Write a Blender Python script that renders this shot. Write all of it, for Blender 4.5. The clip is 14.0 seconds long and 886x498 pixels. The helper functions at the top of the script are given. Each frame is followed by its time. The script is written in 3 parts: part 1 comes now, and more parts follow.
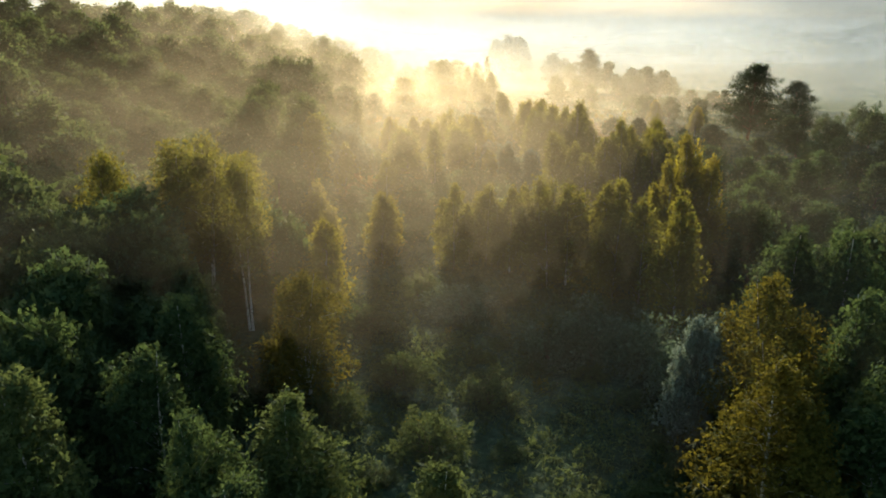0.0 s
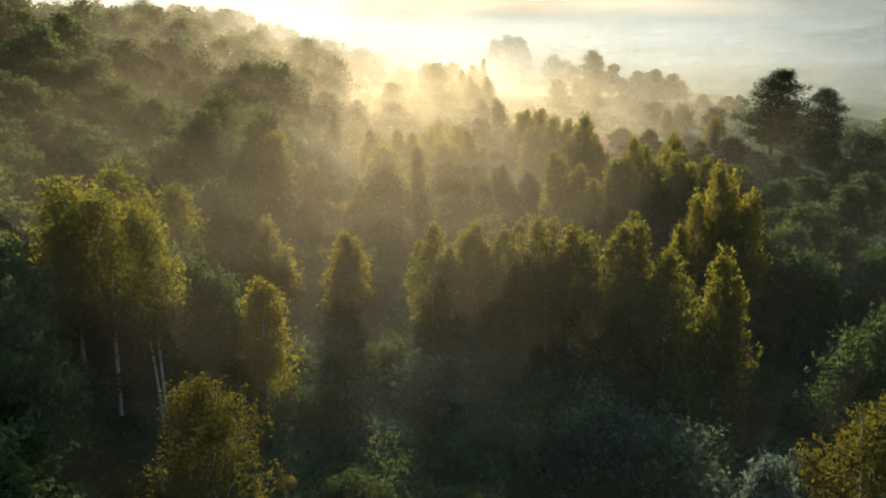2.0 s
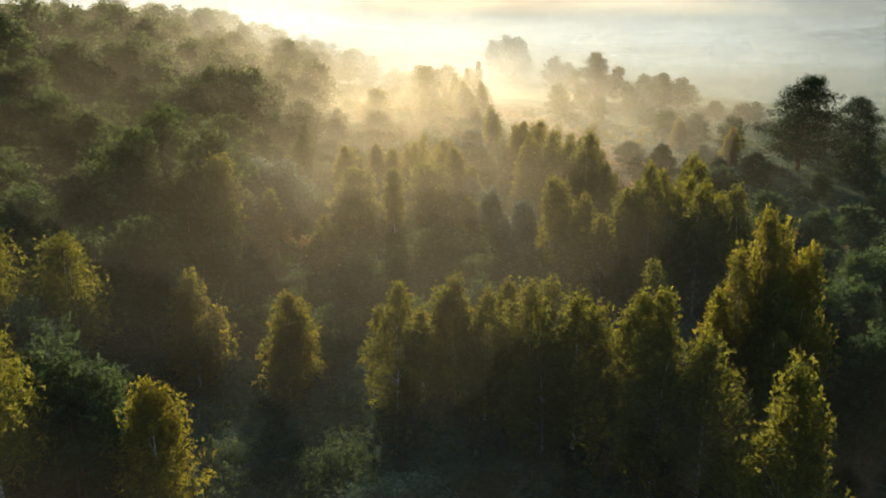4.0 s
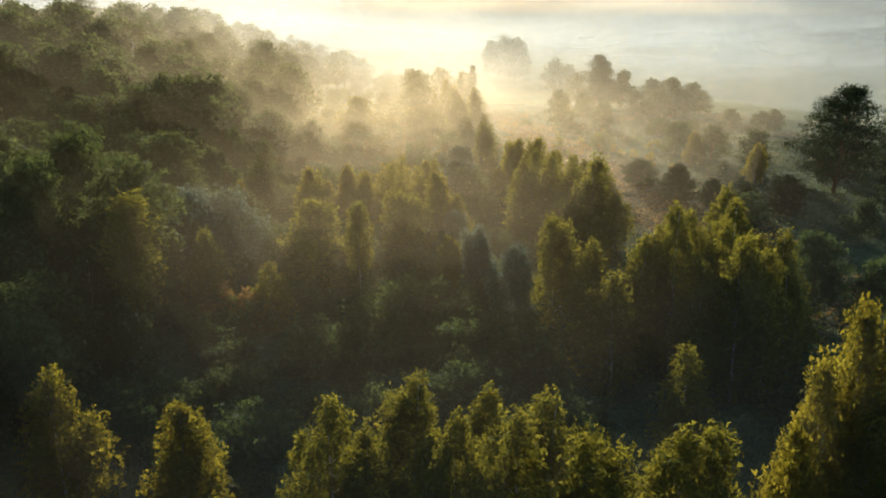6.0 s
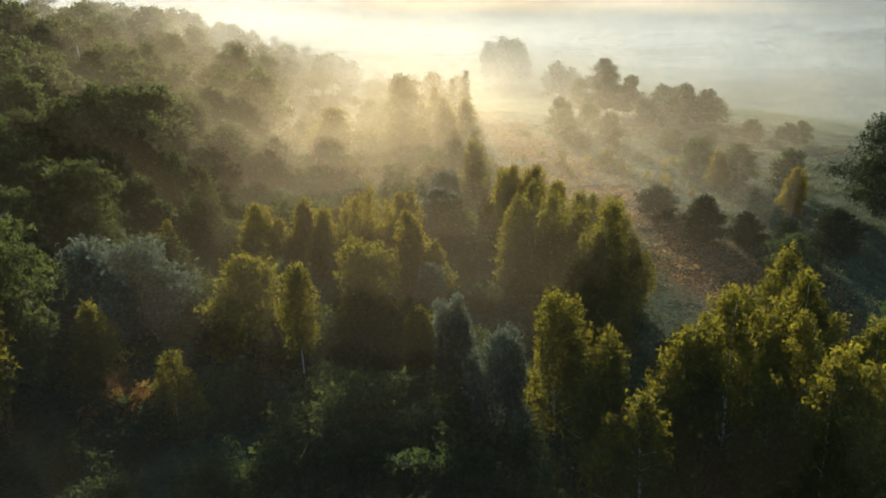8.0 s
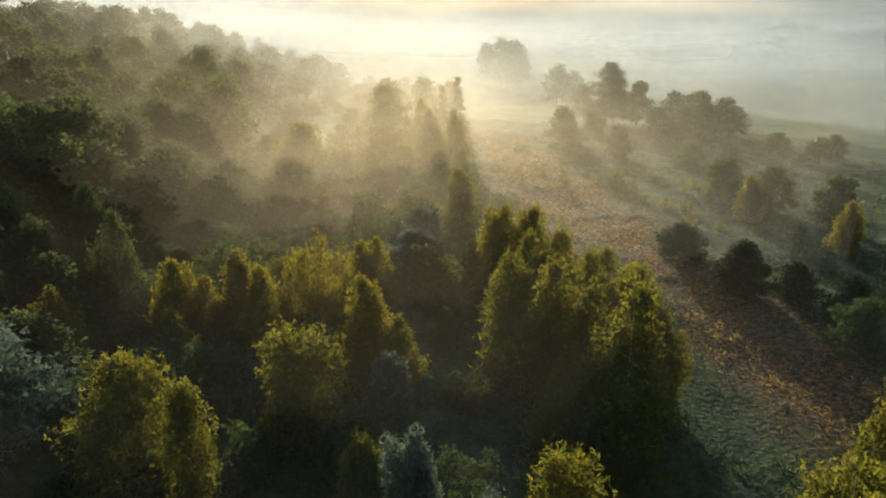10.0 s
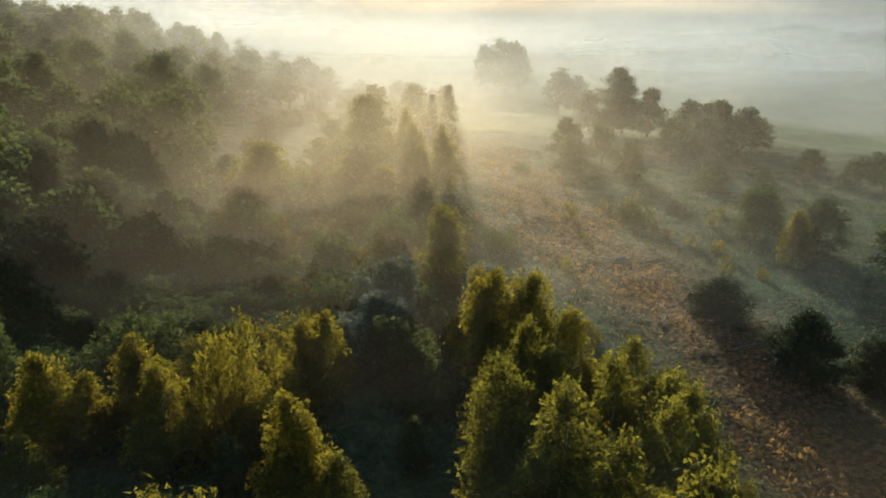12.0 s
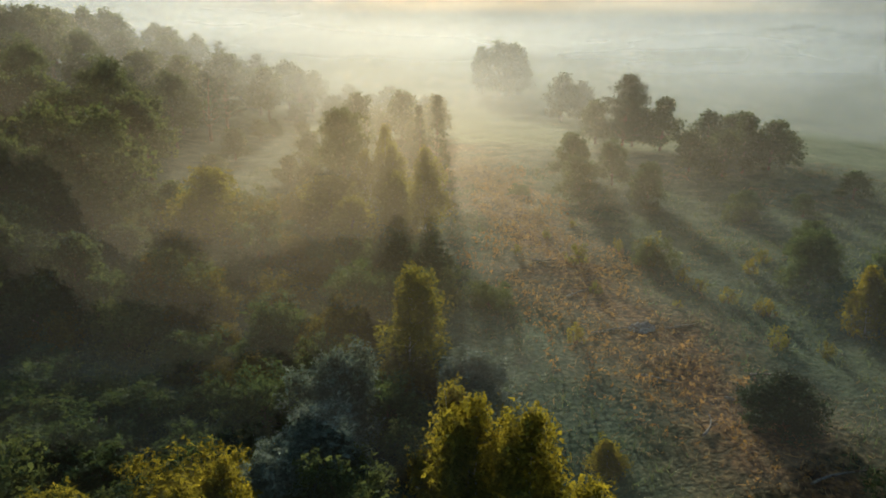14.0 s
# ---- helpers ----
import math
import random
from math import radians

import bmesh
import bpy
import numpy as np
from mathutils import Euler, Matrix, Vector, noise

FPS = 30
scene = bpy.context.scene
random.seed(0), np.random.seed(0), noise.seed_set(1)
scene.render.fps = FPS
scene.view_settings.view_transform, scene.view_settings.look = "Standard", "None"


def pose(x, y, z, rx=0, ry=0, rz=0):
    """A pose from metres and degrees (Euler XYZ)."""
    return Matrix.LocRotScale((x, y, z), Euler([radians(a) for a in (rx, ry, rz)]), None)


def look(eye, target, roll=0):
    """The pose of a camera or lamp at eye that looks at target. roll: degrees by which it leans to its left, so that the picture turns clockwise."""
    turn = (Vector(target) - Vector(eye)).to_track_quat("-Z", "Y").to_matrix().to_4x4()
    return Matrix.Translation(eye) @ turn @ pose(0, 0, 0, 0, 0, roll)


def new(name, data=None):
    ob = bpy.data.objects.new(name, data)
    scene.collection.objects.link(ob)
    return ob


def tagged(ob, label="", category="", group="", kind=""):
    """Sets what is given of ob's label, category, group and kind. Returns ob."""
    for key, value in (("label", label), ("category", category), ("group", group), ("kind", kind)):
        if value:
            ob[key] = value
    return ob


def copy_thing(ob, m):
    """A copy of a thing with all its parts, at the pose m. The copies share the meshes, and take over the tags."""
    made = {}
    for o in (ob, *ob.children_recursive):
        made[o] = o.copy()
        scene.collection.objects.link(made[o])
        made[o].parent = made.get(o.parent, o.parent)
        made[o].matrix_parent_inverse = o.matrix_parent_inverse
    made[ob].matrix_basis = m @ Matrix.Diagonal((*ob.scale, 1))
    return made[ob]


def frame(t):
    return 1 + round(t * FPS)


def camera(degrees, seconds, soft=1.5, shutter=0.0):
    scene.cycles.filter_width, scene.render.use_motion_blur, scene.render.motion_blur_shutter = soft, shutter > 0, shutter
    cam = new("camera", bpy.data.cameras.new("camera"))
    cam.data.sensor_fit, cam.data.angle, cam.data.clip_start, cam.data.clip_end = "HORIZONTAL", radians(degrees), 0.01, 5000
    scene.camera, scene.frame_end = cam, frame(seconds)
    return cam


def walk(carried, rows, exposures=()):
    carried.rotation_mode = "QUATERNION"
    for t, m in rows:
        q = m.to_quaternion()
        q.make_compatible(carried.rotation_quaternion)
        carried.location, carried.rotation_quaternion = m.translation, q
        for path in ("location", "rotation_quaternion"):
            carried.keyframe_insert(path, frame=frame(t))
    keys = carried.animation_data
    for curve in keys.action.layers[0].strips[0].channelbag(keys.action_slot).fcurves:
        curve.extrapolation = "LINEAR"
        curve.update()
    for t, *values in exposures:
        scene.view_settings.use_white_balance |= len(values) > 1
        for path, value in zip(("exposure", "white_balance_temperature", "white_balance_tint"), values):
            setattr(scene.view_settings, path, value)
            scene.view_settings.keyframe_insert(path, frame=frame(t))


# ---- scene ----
cam = camera(60.0, 14.0, soft=1.8)
EYE = 23.5
ROWS = [
    (0.0, 0.93, -1.13, 0.01, -17.18),
    (0.5, 1.49, 2.72, 0.03, -17.19),
    (1.0, 2.0, 5.97, 0.05, -17.21),
    (1.5, 2.42, 9.88, 0.07, -17.22),
    (2.0, 2.91, 13.21, 0.09, -17.24),
    (2.5, 3.43, 16.77, 0.1, -17.25),
    (3.0, 3.9, 20.0, 0.12, -17.26),
    (5.5, 6.48, 38.17, 0.21, -17.32),
    (6.0, 6.98, 41.58, 0.23, -17.33),
    (6.5, 7.52, 45.56, 0.24, -17.34),
    (7.0, 8.0, 49.72, 0.26, -17.35),
    (7.5, 8.46, 53.03, 0.28, -17.36),
    (8.0, 9.05, 57.48, 0.3, -17.37),
    (10.5, 11.38, 76.58, 0.38, -17.41),
    (11.0, 11.74, 80.17, 0.4, -17.41),
    (11.5, 12.24, 84.32, 0.41, -17.42),
    (12.0, 12.65, 88.02, 0.43, -17.42),
    (12.5, 13.02, 91.81, 0.44, -17.43),
    (13.0, 13.51, 95.98, 0.46, -17.43),
    (13.5, 13.95, 99.48, 0.48, -17.44),
    (14.0, 14.29, 103.02, 0.49, -17.44),
]
walk(cam, [(t, pose(x, y, EYE, 90 + pitch, 0, yaw)) for t, x, y, yaw, pitch in ROWS],
     exposures=((0.0, 0.62, 6380, 4), (3.0, 0.5, 6380, 4), (7.0, 0.44, 6380, 4), (11.0, 0.38, 6380, 4), (12.5, 0.36, 6380, 3), (14.0, 0.2, 6380, 2)))

# ---- world, sun ----
SUN_EL, SUN_AZ = 11.6, 4.0  # degrees above the horizon, and to the west of the y axis
world = bpy.data.worlds.new("world")
scene.world = world
world.use_nodes = True
wt = world.node_tree
sky = wt.nodes.new("ShaderNodeTexSky")
sky.sky_type = "NISHITA"
sky.sun_disc = False
sky.sun_elevation = radians(SUN_EL)
sky.sun_rotation = radians(-SUN_AZ)
wt.links.new(sky.outputs[0], wt.nodes["Background"].inputs[0])
wt.nodes["Background"].inputs[1].default_value = 0.1
sun_data = bpy.data.lights.new("sun", "SUN")
sun_data.energy, sun_data.angle, sun_data.color = 5.0, radians(1.5), (1.0, 0.89, 0.7)
sun = new("sun", sun_data)
sun_dir = Vector((-math.sin(radians(SUN_AZ)) * math.cos(radians(SUN_EL)), math.cos(radians(SUN_AZ)) * math.cos(radians(SUN_EL)), math.sin(radians(SUN_EL))))
sun.matrix_world = look(sun_dir * 300, (0, 0, 0))
scene.cycles.transparent_max_bounces = 128


# ---- materials ----
def material(name):
    m = bpy.data.materials.new(name)
    m.use_nodes = True
    n, l = m.node_tree.nodes, m.node_tree.links
    n.clear()
    out = n.new("ShaderNodeOutputMaterial")
    return m, n, l, out


def noise_node(n, l, scale, detail=4.0, coord=None, kind="Object"):
    if coord is None:
        coord = n.new("ShaderNodeTexCoord").outputs[kind]
    t = n.new("ShaderNodeTexNoise")
    t.inputs["Scale"].default_value = scale
    t.inputs["Detail"].default_value = detail
    l.new(coord, t.inputs["Vector"])
    return t.outputs["Fac"]


def ramp(n, l, fac, stops):
    r = n.new("ShaderNodeValToRGB")
    while len(r.color_ramp.elements) < len(stops):
        r.color_ramp.elements.new(0.5)
    for e, (p, c) in zip(r.color_ramp.elements, stops):
        e.position, e.color = p, (*c, 1)
    l.new(fac, r.inputs[0])
    return r.outputs[0]


def calc(n, l, op, a, b=None, clamp=False):
    m = n.new("ShaderNodeMath")
    m.operation, m.use_clamp = op, clamp
    for i, v in enumerate((a, b)):
        if v is None:
            continue
        if isinstance(v, (int, float)):
            m.inputs[i].default_value = v
        else:
            l.new(v, m.inputs[i])
    return m.outputs[0]


def leaf_material(name, dark, mid, light, glow, share=0.45, grain=9.0):
    """Sprays of leaves: three base colours over each crown, the colour that shines through them, and gaps between the small leaves."""
    m, n, l, out = material(name)
    geo, info = n.new("ShaderNodeNewGeometry"), n.new("ShaderNodeObjectInfo")
    big = noise_node(n, l, 0.55, 2.0)
    mix = calc(n, l, "ADD", calc(n, l, "MULTIPLY", big, 0.55), calc(n, l, "MULTIPLY", geo.outputs["Random Per Island"], 0.45))
    mix = calc(n, l, "ADD", mix, calc(n, l, "MULTIPLY", calc(n, l, "SUBTRACT", info.outputs["Random"], 0.5), 0.35))
    col = ramp(n, l, mix, ((0.18, dark), (0.5, mid), (0.85, light)))
    hsv = n.new("ShaderNodeHueSaturation")
    l.new(calc(n, l, "ADD", 0.485, calc(n, l, "MULTIPLY", info.outputs["Random"], 0.03)), hsv.inputs["Hue"])
    l.new(calc(n, l, "ADD", 0.8, calc(n, l, "MULTIPLY", geo.outputs["Random Per Island"], 0.4)), hsv.inputs["Value"])
    l.new(col, hsv.inputs["Color"])
    p = n.new("ShaderNodeBsdfPrincipled")
    p.inputs["Roughness"].default_value = 0.8
    p.inputs["Specular IOR Level"].default_value = 0.1
    l.new(hsv.outputs[0], p.inputs["Base Color"])
    tr = n.new("ShaderNodeBsdfTranslucent")
    tint = n.new("ShaderNodeMix")
    tint.data_type = "RGBA"
    tint.inputs["Factor"].default_value = 0.6
    l.new(hsv.outputs[0], tint.inputs[6])
    tint.inputs[7].default_value = (*glow, 1)
    l.new(tint.outputs[2], tr.inputs["Color"])
    s = n.new("ShaderNodeMixShader")
    s.inputs[0].default_value = share
    l.new(p.outputs[0], s.inputs[1])
    l.new(tr.outputs[0], s.inputs[2])
    if grain:
        gaps = n.new("ShaderNodeMath")
        gaps.operation = "GREATER_THAN"
        gaps.inputs[1].default_value = 0.5
        l.new(noise_node(n, l, grain, 1.0), gaps.inputs[0])
        clearing, spray = n.new("ShaderNodeBsdfTransparent"), n.new("ShaderNodeMixShader")
        l.new(gaps.outputs[0], spray.inputs[0])
        l.new(s.outputs[0], spray.inputs[1])
        l.new(clearing.outputs[0], spray.inputs[2])
        s = spray
    l.new(s.outputs[0], out.inputs["Surface"])
    return m


LEAF_BIRCH = leaf_material("birch_leaf", (0.05, 0.085, 0.018), (0.095, 0.135, 0.024), (0.18, 0.165, 0.03), (0.37, 0.295, 0.03), 0.5)
LEAF_GOLD = leaf_material("gold_leaf", (0.06, 0.088, 0.017), (0.125, 0.138, 0.021), (0.235, 0.195, 0.027), (0.43, 0.33, 0.026), 0.53)
LEAF_GREEN = leaf_material("green_leaf", (0.038, 0.078, 0.032), (0.064, 0.106, 0.04), (0.11, 0.138, 0.05), (0.19, 0.21, 0.055), 0.4)
LEAF_DARK = leaf_material("dark_leaf", (0.03, 0.07, 0.034), (0.05, 0.095, 0.042), (0.085, 0.12, 0.044), (0.15, 0.19, 0.045), 0.38)
LEAF_SILVER = leaf_material("silver_leaf", (0.075, 0.12, 0.098), (0.13, 0.185, 0.148), (0.22, 0.27, 0.215), (0.24, 0.28, 0.18), 0.32)
LEAF_NEEDLE = leaf_material("pine_needle", (0.02, 0.042, 0.02), (0.034, 0.06, 0.025), (0.055, 0.08, 0.03), (0.06, 0.07, 0.022), 0.2)
LEAF_RUST = leaf_material("rust_leaf", (0.12, 0.075, 0.03), (0.27, 0.15, 0.055), (0.44, 0.27, 0.105), (0.5, 0.3, 0.08), 0.45)
LEAF_OLIVE = leaf_material("olive_leaf", (0.036, 0.06, 0.015), (0.075, 0.09, 0.017), (0.13, 0.11, 0.02), (0.25, 0.185, 0.02), 0.4)
LEAF_WOOD = leaf_material("hillside_leaf", (0.038, 0.078, 0.032), (0.064, 0.106, 0.04), (0.11, 0.138, 0.05), (0.19, 0.21, 0.055), 0.4, 0)
LEAF_ALDER = leaf_material("alder_leaf", (0.03, 0.066, 0.034), (0.05, 0.09, 0.042), (0.085, 0.115, 0.046), (0.15, 0.18, 0.05), 0.38, 0)
LEAF_GREY = leaf_material("grey_green_leaf", (0.055, 0.1, 0.064), (0.1, 0.155, 0.1), (0.17, 0.22, 0.14), (0.22, 0.27, 0.13), 0.34)
STRAW = leaf_material("straw", (0.12, 0.1, 0.05), (0.24, 0.19, 0.095), (0.4, 0.31, 0.17), (0.42, 0.32, 0.14), 0.4, 0)
GRASS = leaf_material("grass_blade", (0.045, 0.095, 0.048), (0.08, 0.14, 0.07), (0.15, 0.185, 0.095), (0.2, 0.24, 0.09), 0.35, 0)


def bark_material(name, light, dark, white):
    m, n, l, out = material(name)
    coord = n.new("ShaderNodeTexCoord").outputs["Object"]
    mp = n.new("ShaderNodeMapping")
    mp.inputs["Scale"].default_value = (2.0, 2.0, 7.0) if white else (7.0, 7.0, 1.2)
    l.new(coord, mp.inputs["Vector"])
    f = noise_node(n, l, 1.0, 5.0, mp.outputs[0])
    col = ramp(n, l, f, ((0.36, dark), (0.46 if white else 0.65, light)))
    p = n.new("ShaderNodeBsdfPrincipled")
    p.inputs["Roughness"].default_value = 0.85
    l.new(col, p.inputs["Base Color"])
    b = n.new("ShaderNodeBump")
    b.inputs["Strength"].default_value = 0.5
    b.inputs["Distance"].default_value = 0.03
    l.new(f, b.inputs["Height"])
    l.new(b.outputs[0], p.inputs["Normal"])
    l.new(p.outputs[0], out.inputs["Surface"])
    return m


BARK_WHITE = bark_material("birch_bark", (0.6, 0.58, 0.54), (0.08, 0.07, 0.06), True)
BARK_BROWN = bark_material("brown_bark", (0.16, 0.11, 0.07), (0.05, 0.035, 0.025), False)
BARK_GREY = bark_material("weathered_wood", (0.34, 0.31, 0.27), (0.1, 0.09, 0.075), False)
BARK_PINE = bark_material("pine_bark", (0.26, 0.13, 0.065), (0.07, 0.045, 0.03), False)


def ground_height(x, y):
    """The lie of the land: a rise towards the clearing, a wooded hill to the west, a low valley far ahead and to the east."""
    def step(a, b, v):
        v = np.clip((v - a) / (b - a), 0, 1)
        return v * v * (3 - 2 * v)
    h = -0.9 + 0.9 * step(68, 108, y) + 1.8 * step(100, 142, y) - 1.0 * step(170, 215, y)
    h = h + 13.0 * step(-18, -75, x) * step(-40, 90, y) * (1 - step(290, 470, y))
    h = h - 5.0 * step(70, 130, x) * step(110, 220, y) - 4.0 * step(215, 330, y)
    h = h + 0.16 * np.sin(x * 0.31 + 1.3) * np.sin(y * 0.27) + 0.1 * np.sin(x * 0.83 + y * 0.61)
    return h


def height(x, y):
    return float(ground_height(np.float64(x), np.float64(y)))


BAND_X, BAND_SLOPE = 56.0, 0.185  # the strip of bracken: x = BAND_X - BAND_SLOPE * y


def soil_material():
    m, n, l, out = material("meadow_soil")
    coord = n.new("ShaderNodeTexCoord").outputs["Object"]
    sep = n.new("ShaderNodeSeparateXYZ")
    l.new(coord, sep.inputs[0])
    wide, fine, patch = noise_node(n, l, 0.07, 4.0, coord), noise_node(n, l, 2.6, 6.0, coord), noise_node(n, l, 0.45, 5.0, coord)
    green = ramp(n, l, calc(n, l, "ADD", calc(n, l, "MULTIPLY", patch, 0.6), calc(n, l, "MULTIPLY", fine, 0.4)),
                 ((0.34, (0.022, 0.042, 0.022)), (0.5, (0.05, 0.085, 0.046)), (0.68, (0.105, 0.135, 0.07))))
    rust = ramp(n, l, fine, ((0.32, (0.05, 0.038, 0.023)), (0.52, (0.145, 0.086, 0.041)), (0.7, (0.3, 0.18, 0.08))))
    # the strip of dead bracken lies along a line that runs ahead and to the west
    off = calc(n, l, "SUBTRACT", sep.outputs[0], calc(n, l, "SUBTRACT", BAND_X, calc(n, l, "MULTIPLY", sep.outputs[1], BAND_SLOPE)))
    off = calc(n, l, "ADD", off, calc(n, l, "MULTIPLY", calc(n, l, "SUBTRACT", wide, 0.5), 14.0))
    band = calc(n, l, "SUBTRACT", 1.0, calc(n, l, "DIVIDE", calc(n, l, "ABSOLUTE", off), 8.5), True)
    band = calc(n, l, "MULTIPLY", band, calc(n, l, "MULTIPLY", patch, 2.2), True)
    ahead = calc(n, l, "DIVIDE", calc(n, l, "SUBTRACT", sep.outputs[1], 95.0), 20.0, True)
    mix = n.new("ShaderNodeMix")
    mix.data_type = "RGBA"
    l.new(calc(n, l, "MULTIPLY", band, ahead, True), mix.inputs["Factor"])
    l.new(green, mix.inputs[6])
    l.new(rust, mix.inputs[7])
    # the mown hay meadow begins beyond the last trees
    hay = ramp(n, l, calc(n, l, "ADD", calc(n, l, "MULTIPLY", wide, 0.6), calc(n, l, "MULTIPLY", patch, 0.4)), ((0.35, (0.11, 0.16, 0.08)), (0.55, (0.17, 0.22, 0.11)), (0.7, (0.25, 0.28, 0.15))))
    edge = calc(n, l, "ADD", sep.outputs[1], calc(n, l, "ADD", calc(n, l, "MULTIPLY", sep.outputs[0], 0.45), calc(n, l, "MULTIPLY", wide, 12.0)))
    mown = n.new("ShaderNodeMix")
    mown.data_type = "RGBA"
    l.new(calc(n, l, "DIVIDE", calc(n, l, "SUBTRACT", edge, 252.0), 8.0, True), mown.inputs["Factor"])
    l.new(mix.outputs[2], mown.inputs[6])
    l.new(hay, mown.inputs[7])
    mix = mown
    p = n.new("ShaderNodeBsdfPrincipled")
    p.inputs["Roughness"].default_value = 0.95
    p.inputs["Specular IOR Level"].default_value = 0.1
    l.new(mix.outputs[2], p.inputs["Base Color"])
    b = n.new("ShaderNodeBump")
    b.inputs["Distance"].default_value = 0.25
    l.new(fine, b.inputs["Height"])
    l.new(b.outputs[0], p.inputs["Normal"])
    l.new(p.outputs[0], out.inputs["Surface"])
    return m


# ---- ground ----
def mesh_object(name, verts, faces, mat, parent=None, smooth=False):
    me = bpy.data.meshes.new(name)
    me.from_pydata([tuple(v) for v in verts], [], [tuple(f) for f in faces])
    if smooth:
        me.polygons.foreach_set("use_smooth", [True] * len(me.polygons))
    me.materials.append(mat)
    ob = new(name, me)
    ob.parent = parent
    return ob


def spaced(lo, hi, step, far_lo, far_hi):
    a = list(np.arange(lo, hi + 0.01, step))
    d, v = step, a[-1]
    while v < far_hi:
        d *= 1.35
        v += d
        a.append(v)
    d, v = step, a[0]
    while v > far_lo:
        d *= 1.35
        v -= d
        a.insert(0, v)
    return np.array(a)


gx, gy = spaced(-70, 110, 1.25, -3500, 3500), spaced(-10, 250, 1.25, -400, 4500)
GX, GY = np.meshgrid(gx, gy)
GZ = ground_height(GX, GY)
near = (np.abs(GX - 20) < 95) & (GY > -20) & (GY < 260)
GZ = GZ + near * np.random.RandomState(5).normal(0, 0.05, GX.shape)
nx, ny = len(gx), len(gy)
idx = np.arange(nx * ny).reshape(ny, nx)
ground = mesh_object("ground", np.stack([GX, GY, GZ], 2).reshape(-1, 3).tolist(),
                     np.stack([idx[:-1, :-1], idx[:-1, 1:], idx[1:, 1:], idx[1:, :-1]], 2).reshape(-1, 4).tolist(), soil_material(), smooth=True)
tagged(ground, "rough meadow ground of grass, moss and dead rust-brown bracken", "ground", kind="structure")


# ---- plants: builders ----
def leaf_quads(rng, centres, spread, per, length, width, hang=0.0):
    """Leaves as small pointed blades, scattered in a clump round each centre."""
    k = len(centres)
    c = np.repeat(centres, per, 0) + np.clip(rng.normal(0, 1, (k * per, 3)), -1.5, 1.5) * np.repeat(spread, per, 0)
    a = rng.normal(0, 1, (k * per, 3))
    a[:, 2] -= hang
    a /= np.linalg.norm(a, axis=1)[:, None]
    b = np.cross(a, rng.normal(0, 1, (k * per, 3)))
    b /= np.linalg.norm(b, axis=1)[:, None] + 1e-9
    s = rng.uniform(0.65, 1.35, (k * per, 1))
    a, b = a * s * length / 2, b * s * width / 2
    v = np.stack([c - a - b, c - a + b, c + a], 1).reshape(-1, 3)
    f = np.arange(len(v)).reshape(-1, 3)
    return v, f


def tube(path, radii, sides=6):
    """A tapered limb along a path of points."""
    v, f = [], []
    for i, (p, r) in enumerate(zip(path, radii)):
        d = (np.array(path[min(i + 1, len(path) - 1)]) - np.array(path[max(i - 1, 0)]))
        d = d / (np.linalg.norm(d) + 1e-9)
        u = np.cross(d, (0.0, 1.0, 0.2))
        u /= np.linalg.norm(u) + 1e-9
        w = np.cross(d, u)
        for k in range(sides):
            t = 2 * math.pi * k / sides
            v.append(np.array(p) + r * (math.cos(t) * u + math.sin(t) * w))
    for i in range(len(path) - 1):
        for k in range(sides):
            f.append((i * sides + k, i * sides + (k + 1) % sides, (i + 1) * sides + (k + 1) % sides, (i + 1) * sides + k))
    return v, f


def wood(rng, top, radius, targets, lean=0.25, start=0.0, stems=1):
    """Trunk and limbs: a bent tapered stem with limbs that reach for the clumps of leaves."""
    verts, faces = [], []

    def add(vf):
        base = len(verts)
        verts.extend(vf[0])
        faces.extend(tuple(base + i for i in q) for q in vf[1])
    for s in range(stems):
        bend = rng.normal(0, lean, 2)
        foot = rng.normal(0, 0.25, 2) * (stems > 1)
        path = [(foot[0] + bend[0] * u * u + 0.06 * math.sin(5 * u + s), foot[1] + bend[1] * u * u, -0.4 + (top + 0.4) * u) for u in np.linspace(0, 1, 9)]
        add(tube(path, [radius * (1.25 if i == 0 else 1 - 0.9 * i / 8) for i in range(9)], 7))
    for c in targets:
        r = math.hypot(c[0], c[1])
        z0 = max(start, c[2] - 0.75 * r)
        u = min(1, (z0 + 0.4) / (top + 0.4))
        a = np.array((0.06 * math.sin(5 * u), 0, z0))
        mid = (a + c) / 2 + np.array((0, 0, 0.12 * r))
        add(tube([a, mid, c], [radius * 0.35 * (1.1 - u), radius * 0.2 * (1.1 - u), 0.008], 4))
    return verts, faces


def plant(name, wood_vf, bark, leaf_vf, leaf, label, category):
    root = new(name)
    tagged(root, label, category)
    mesh_object("trunk", *wood_vf, bark, root, smooth=True)
    mesh_object("crown", leaf_vf[0].tolist(), leaf_vf[1].tolist(), leaf, root)
    return root


def ring(rng, n, height_, base, radius_at, inner=0.5):
    """Centres of leaf clumps through a crown whose radius at each share of its height is given."""
    out = []
    for i in range(n):
        u = (i + rng.uniform(0, 1)) / n
        t = i * 2.39996 + rng.normal(0, 0.4)
        r = radius_at(u) * (inner + (1 - inner) * math.sqrt(rng.uniform(0, 1))) * rng.uniform(0.6, 1.22)
        out.append((r * math.cos(t), r * math.sin(t), base + (height_ - base) * u))
    return np.array(out)


